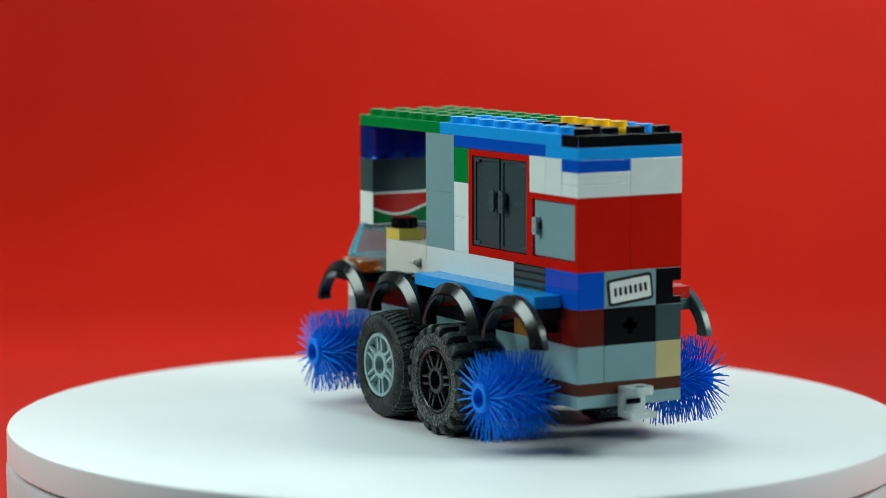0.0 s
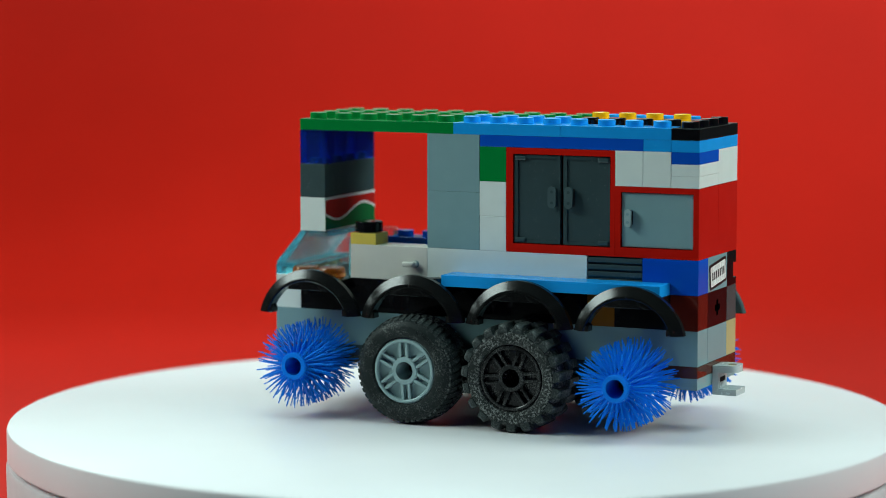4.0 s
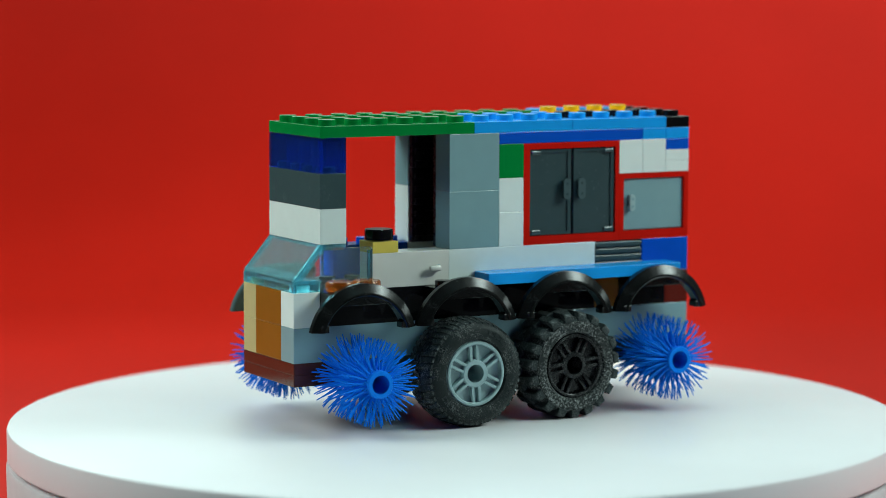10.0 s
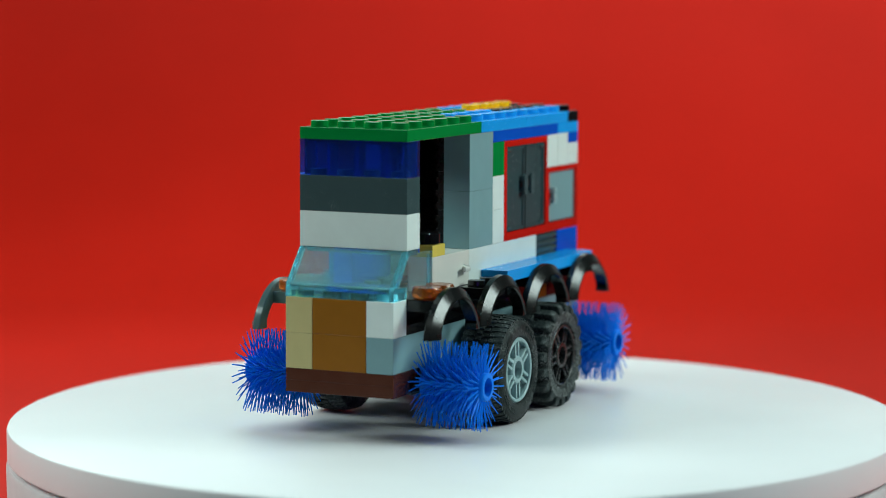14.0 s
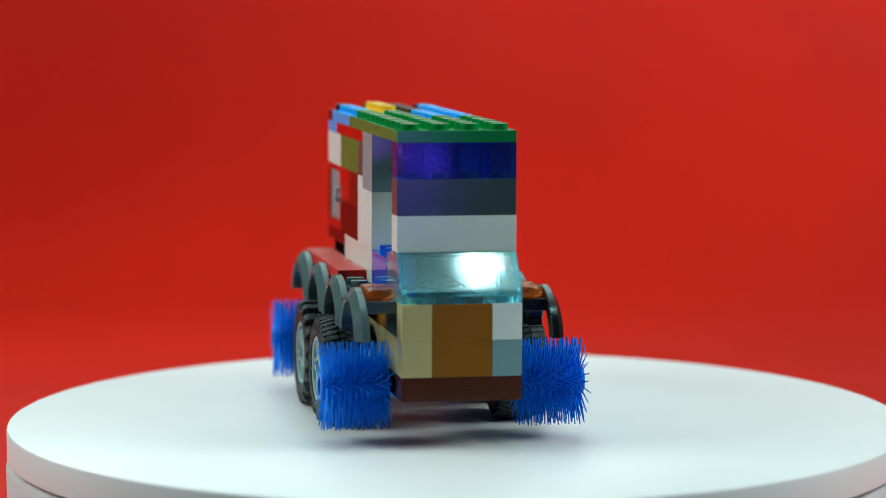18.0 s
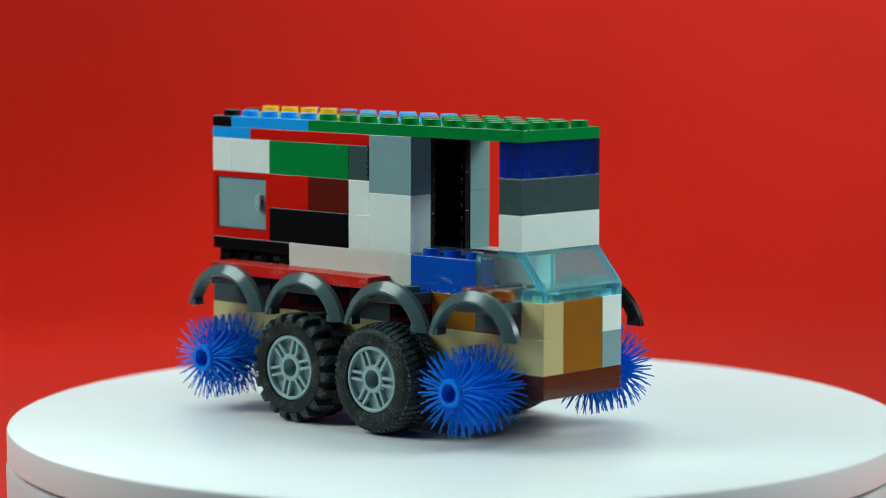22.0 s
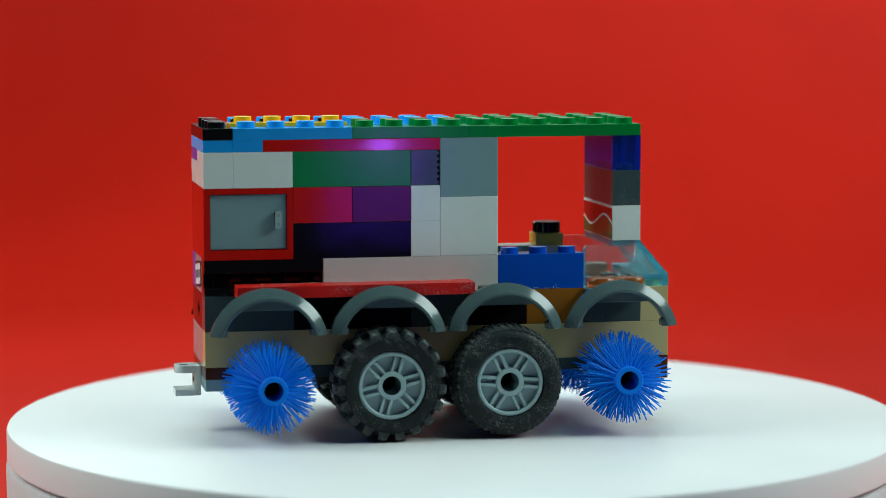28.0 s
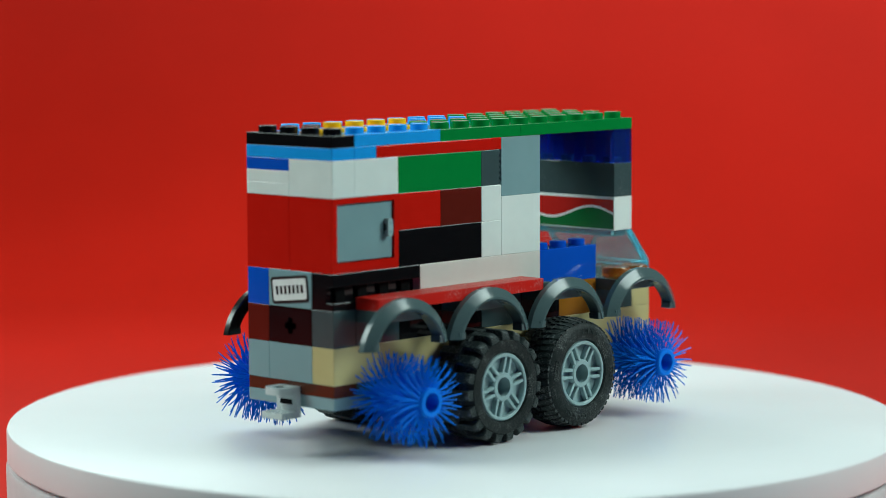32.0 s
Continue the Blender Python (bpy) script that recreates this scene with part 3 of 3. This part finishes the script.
def fender_mesh():
    """One arched mudguard: a bevelled half ring, two feet and the studded plate behind it."""
    bm = bmesh.new()
    cz = 25.2
    n = 26
    foot = 28.7
    prof = [(12.7, 24.2), (15.7, 24.2), (16.05, 24.5), (16.05, 26.2), (13.6, 27.9), (13.05, 28.0), (12.7, 27.6)]
    rings = []
    for i in range(n + 1):
        ring = []
        for r, y in prof:
            low = math.asin((foot - cz) / r)
            a = low + (math.pi - 2 * low) * i / n
            ring.append(bm.verts.new((r * math.cos(a), y, cz + r * math.sin(a))))
        rings.append(ring)
    m = len(prof)
    for p, q in zip(rings, rings[1:]):
        for k in range(m):
            j = (k + 1) % m
            bm.faces.new((p[k], p[j], q[j], q[k]))
    bm.faces.new(rings[0])
    bm.faces.new(rings[-1][::-1])
    for s in (-1, 1):
        a, b = sorted((s * 11.0, s * 13.4))
        add_box(bm, a, b, 24.3, 27.7, 28.65, 30.5, 0.2)
    return bm


def build_fenders(t):
    for s, mat, word in ((-1, GLOSS_BLACK, "glossy black"), (1, FENDER_GREY, "dark grey")):
        bm = fender_mesh()
        if s < 0:
            bmesh.ops.scale(bm, vec=(1, -1, 1), verts=bm.verts)
        first = None
        for c in (1, 5, 9, 13):
            if first is None:
                first = part("fender", bm, mat, t, word + " arched mudguard", smooth=True, crease=18)
                first.matrix_basis = pose(c * 8 * MM, 0, 0)
                ob = first
            else:
                ob = shared("fender", first.data, t, pose(c * 8 * MM, 0, 0), word + " arched mudguard")
            a, b = sorted((s * 16.05, s * 24.4))
            part("fender_plate", box(-8 + GAP, 8 - GAP, a, b, zl(15) + GAP, zl(14), 0.15), mat, ob)
            if c == 5:
                studs(ob, mat, [-0.5, 0.5], [s * 2.5], zl(14))
        for u in (0.5, 1.5):
            bm = lathe([(3.3, zl(14)), (3.95, zl(13.8)), (3.95, zl(13.2)), (3.6, zl(13.02)), (0.8, zl(13.0))], 28, "z", (u * 8, s * 20.0, 0))
            lamp = part("marker_light", bm, T_ORANGE, t, "round clear orange marker light", smooth=True)
            lamp.visible_shadow = False
        brick(t, "side_shelf", 6, 14, *sorted((s * 2.0, s * 3.02)), 13, 14, AZURE if s < 0 else DUSTY_RED,
              "smooth bright blue running board" if s < 0 else "smooth red running board, dusty on top")


TYRE_R = 15.1


def tyre_mesh(chunky):
    rt = 13.7 if chunky else 14.62
    return lathe([(9.2, -6.2), (9.6, -6.8), (10.6, -7.0), (12.4, -6.9), (rt - 0.9, -6.2), (rt - 0.2, -5.2), (rt, -3.8), (rt, 3.8), (rt - 0.2, 5.2), (rt - 0.9, 6.2), (12.4, 6.9), (10.6, 7.0), (9.6, 6.8), (9.2, 6.2)], 72, "y", (0, 0, 0), True)


def chunky_block():
    """One heavy tread lug, reaching over the shoulder towards -y."""
    bm = bmesh.new()
    pts = [(0.9, 12.9), (0.9, TYRE_R - 0.05), (-5.6, TYRE_R - 0.05), (-6.7, 14.4), (-6.95, 12.6), (-5.5, 12.3)]
    lo = [bm.verts.new((-1.45 + 0.25 * (z > 14), y, z)) for y, z in pts]
    hi = [bm.verts.new((1.45 - 0.25 * (z > 14), y, z)) for y, z in pts]
    bm.faces.new(lo)
    bm.faces.new(hi[::-1])
    for i in range(len(pts)):
        j = (i + 1) % len(pts)
        bm.faces.new((lo[i], hi[i], hi[j], lo[j]))
    bmesh.ops.bevel(bm, geom=bm.edges[:], offset=0.15, segments=1, affect="EDGES")
    return bm


def fine_tread():
    """Three bands of small slanted lugs and the raised marks of the sidewall."""
    bm = bmesh.new()

    def lug(x, y, z, a, skew=0.0, taper=0.0):
        n0 = len(bm.verts)
        add_box(bm, -x, x, y[0], y[1], z[0], z[1], 0)
        bm.verts.ensure_lookup_table()
        for v in bm.verts[n0:]:
            v.co.x += skew * abs(v.co.y)
            if v.co.z > z[0] + 0.01 and abs(v.co.y) > 4.5:
                v.co.z -= taper
        bmesh.ops.rotate(bm, verts=bm.verts[n0:], cent=(0, 0, 0), matrix=Matrix.Rotation(a, 3, "Y"))
    for i in range(48):
        a = 2 * math.pi * i / 48
        lug(0.60, (-6.2, -2.3), (12.9, TYRE_R), a, 0.16, 0.85)
        lug(0.60, (2.3, 6.2), (12.9, TYRE_R), a, 0.16, 0.85)
        lug(0.55, (-1.7, -0.2), (14.2, TYRE_R), a, 0.1)
        lug(0.55, (0.2, 1.7), (14.2, TYRE_R), a + 0.06, 0.1)
    for start, count in ((200, 8), (20, 6), (110, 4), (290, 5)):
        for k in range(count):
            a = radians(start + k * 5.6)
            lug(0.36, (-7.12, -6.8), (11.1, 11.45), a)
            lug(0.36, (-7.12, -6.8), (12.1, 12.45), a)
            lug(0.13, (-7.12, -6.8), (11.1, 12.4), a + radians(1.5 if k % 2 else -1.5))
    return bm


def rim_mesh():
    """Rim with six pairs of spokes; its outside faces -y."""
    bm = bmesh.new()
    add_lathe(bm, [(8.2, -5.7), (9.15, -6.0), (9.15, 6.0), (8.2, 6.0)], 48, "y", (0, 0, 0), True)
    add_lathe(bm, [(8.0, -6.4), (8.25, -6.6), (8.75, -6.6), (8.95, -6.4), (8.95, -5.6), (8.0, -5.6)], 48, "y", (0, 0, 0), True)
    add_lathe(bm, [(2.9, -4.6), (8.3, -4.6), (8.3, -3.6), (2.9, -3.6)], 48, "y", (0, 0, 0), True)
    add_lathe(bm, [(2.55, -6.3), (3.6, -6.3), (3.95, -5.9), (4.0, -4.4), (2.55, 5.5)], 32, "y", (0, 0, 0), True)
    for i in range(6):
        for s in (-1, 1):
            n0 = len(bm.verts)
            add_box(bm, s * 1.0 - 0.42, s * 1.0 + 0.42, -6.15, -4.5, 3.5, 8.2, 0.12)
            bm.verts.ensure_lookup_table()
            bmesh.ops.rotate(bm, verts=bm.verts[n0:], cent=(0, 0, 0), matrix=Matrix.Rotation(radians(60 * i - 4), 3, "Y"))
    return bm


def build_wheels(t):
    kinds = {}
    for s in (-1, 1):
        for x, chunky in ((40, False), (72, True)):
            black_rim = s < 0 and chunky
            m = pose(x * MM, s * 24.8 * MM, TYRE_R * MM, 0, 0, 0 if s < 0 else 180) @ pose(0, 0, 0, 0, {(-1, 40): 0, (-1, 72): 28, (1, 72): 20, (1, 40): -22}[(s, x)], 0)
            hub = new("wheel")
            hub.parent = t
            hub.matrix_basis = m
            hub["label"] = ("dusty chunky-tread" if chunky else "fine-tread") + " toy wheel with a " + ("black" if black_rim else "light grey") + " rim"
            rubber = (RUBBER_DUSTY if s < 0 else RUBBER_CLEAN) if chunky else RUBBER
            if rubber.name not in kinds:
                ob = part("tyre", tyre_mesh(chunky), rubber, hub, "dusty black rubber tyre", smooth=True)
                tread = part("tread_block" if chunky else "tread", chunky_block() if chunky else fine_tread(), LUG_RUBBER, hub)
                kinds[rubber.name] = (ob.data, tread.data)
            else:
                shared("tyre", kinds[rubber.name][0], hub, Matrix(), "dusty black rubber tyre")
                tread = shared("tread", kinds[rubber.name][1], hub, Matrix())
            if chunky:
                for k in range(1, 38):
                    turned = pose(0, 0, 0, 0, 360 / 19 * (k // 2 + 0.5 * (k % 2)), 180 if k % 2 else 0)
                    shared("tread_block", tread.data, hub, turned)
            else:
                tread["kind"] = "stuff"
            part("rim", rim_mesh(), RIM_BLACK if black_rim else RIM_GREY, hub, "black plastic rim" if black_rim else "light grey plastic rim", smooth=True)
    for x in (8, 40, 72, 104):
        bm = lathe([(2.3, -27.0 if x in (8, 104) else -23.0), (2.3, 27.0 if x in (8, 104) else 23.0)], 16, "y", (x, 0, 15.1))
        part("axle", bm, DEEP_BLACK, t, "black axle", smooth=True)
        part("axle_block", box(x - 4, x + 4, -15.5, 15.5, 12.0, zl(21), 0.2), DGREY, t)


def bristle_mesh():
    rnd = random.Random(7)
    bm = bmesh.new()
    rows, around = 12, 26
    for k in range(rows):
        y0 = -8.0 + 16.0 * k / (rows - 1)
        for i in range(around):
            a = 2 * math.pi * (i + 0.5 * (k % 2)) / around + rnd.uniform(-0.035, 0.035)
            length = 11.8 + rnd.uniform(-0.3, 0.2)
            lean_y = rnd.uniform(-0.4, 0.4) + 0.55 * (y0 / 8.0)
            lean_a = rnd.uniform(-0.065, 0.065)
            pts = []
            for j, f in enumerate((0.0, 0.5, 1.0)):
                r = 3.6 + (length - 3.6) * f
                aa = a + lean_a * f * f
                pts.append((r * math.cos(aa), y0 + lean_y * f * f, r * math.sin(aa), (0.29, 0.24, 0.16)[j]))
            rings = []
            for px, py, pz, w in pts:
                tx, tz = -math.sin(a), math.cos(a)
                rings.append([bm.verts.new((px + w * (c * tx), py + w * s, pz + w * (c * tz))) for c, s in ((1, 0), (0, 1), (-1, 0), (0, -1))])
            for p, q in zip(rings, rings[1:]):
                for c in range(4):
                    d = (c + 1) % 4
                    bm.faces.new((p[c], p[d], q[d], q[c]))
            bm.faces.new(rings[-1])
    return bm


def build_brushes(t):
    hub_me = bris_me = None
    for s in (-1, 1):
        for x in (8, 104):
            m = pose(x * MM, (26.0 if s > 0 else -26.9) * MM, 15.1 * MM, 0, 0, 0 if s < 0 else 180) @ pose(0, 0, 0, 0, 17 * s + x, 0)
            if hub_me is None:
                bm = lathe([(2.55, -9.3), (3.6, -9.3), (3.85, -9.0), (3.85, 9.0), (3.6, 9.3), (2.55, 9.3)], 32, "y", (0, 0, 0), True)
                ob = part("brush", bm, BRISTLE, t, "bright blue spiky roller brush", smooth=True)
                hub_me = ob.data
                ob.matrix_basis = m
                b = part("bristles", bristle_mesh(), BRISTLE, ob, "blue plastic bristles", smooth=True)
                bris_me = b.data
            else:
                ob = shared("brush", hub_me, t, m, "bright blue spiky roller brush")
                b = shared("bristles", bris_me, ob, Matrix(), "blue plastic bristles")
            b["kind"] = "stuff"


def build_tow_clip(t):
    """A clip of two rounded prongs on an upright web, its slot and hole painted dark."""
    bm = box(119.95, 121.7, -3.8, 3.8, 9.9, 18.0, 0.3)
    for z0, z1 in ((9.9, 11.6), (16.1, 18.0)):
        n0 = len(bm.verts)
        add_box(bm, 121.3, 126.9, -3.8, 3.8, z0, z1)
        bm.verts.ensure_lookup_table()
        mine = set(bm.verts[n0:])
        tips = [e for e in bm.edges if e.verts[0] in mine and e.verts[0].co.x > 126.5 and e.verts[1].co.x > 126.5 and abs(e.verts[0].co.z - e.verts[1].co.z) > 1]
        bmesh.ops.bevel(bm, geom=tips, offset=2.4, segments=5, affect="EDGES", profile=0.5)
    clip = part("tow_clip", bm, CLIP_GREY, t, "pale grey two-pronged tow clip", smooth=True)
    # Thin dark pieces on the surface give the shade of an open slot and hole
    part("slot", box(121.5, 121.76, -2.3, 2.3, 13.2, 14.6, 0.1), DEEP_BLACK, clip)
    part("pin_hole_shade", lathe([(1.25, 17.6), (1.25, 18.03)], 20, "z", (124.4, 0.2, 0)), DGREY, clip)


def build_dust(t):
    """Pale flakes and fibres lying on the red running board and clinging to the bricks beside it."""
    rnd = random.Random(21)
    bm = bmesh.new()

    def flake(p, size, flat):
        a, tilt = rnd.uniform(0, 2 * math.pi), rnd.uniform(0.5, 2.2)
        u = Vector((math.cos(a), math.sin(a), 0)) if flat else Vector((math.cos(a), 0, math.sin(a)))
        w = Vector((-u.y, u.x, 0)) if flat else Vector((-u.z, 0, u.x))
        up = Vector((0, 0, 1)) if flat else Vector((0, 1, 0))
        base = [bm.verts.new(Vector(p) + u * (size * tilt * c) + w * (size * d) + up * 0.01) for c, d in ((-1, -0.4), (1, -0.7), (0.8, 0.6), (-0.7, 0.8))]
        tip = bm.verts.new(Vector(p) + up * (size * rnd.uniform(0.3, 0.9) + 0.02))
        bm.faces.new(base)
        for i in range(4):
            bm.faces.new((base[i], base[(i + 1) % 4], tip))
    for i in range(150):
        flake((rnd.triangular(50, 108, 62), 16.15 + abs(rnd.gauss(0, 1.0)), zl(13)), rnd.uniform(0.06, 0.20), True)
    for i in range(50):
        flake((rnd.uniform(50, 110), rnd.uniform(16.5, 23.8), zl(13)), rnd.uniform(0.04, 0.12), True)
    for i in range(26):
        flake((rnd.uniform(22, 34), 16.0, zl(14) + 0.1 + abs(rnd.gauss(0, 0.35))), rnd.uniform(0.05, 0.12), False)
    ob = part("dust", bm, DUST, t, "pale dust and lint on the red running board")
    ob["kind"] = "stuff"


def build_truck():
    t = new("toy_truck")
    tagged(t, "toy lorry of mixed-colour bricks with blue roller brushes on a turntable", "toy truck")
    build_roof(t)
    build_walls(t)
    grille_brick(t)
    grooved_brick(t)
    build_number_plate(t)
    build_cupboards(t)
    build_cab(t)
    build_fenders(t)
    build_wheels(t)
    build_brushes(t)
    build_tow_clip(t)
    build_dust(t)
    return t


build_setting()
platter = build_turntable()
truck = build_truck()


def turn_at(t):
    return -60.347 + 8.9841 * t


def motions():
    """The platter turns at an even rate of about nine degrees a second and carries the truck round."""
    times = [k / 4 for k in range(129)]
    seat = pose(-0.04633, 0.00969, 0.0001, 0.284, 0.0773, 0)
    walk(platter, [(t, pose(0, 0, 0, 0, 0, turn_at(t))) for t in times])
    walk(truck, [(t, pose(0, 0, 0, 0, 0, turn_at(t)) @ seat) for t in times])


motions()
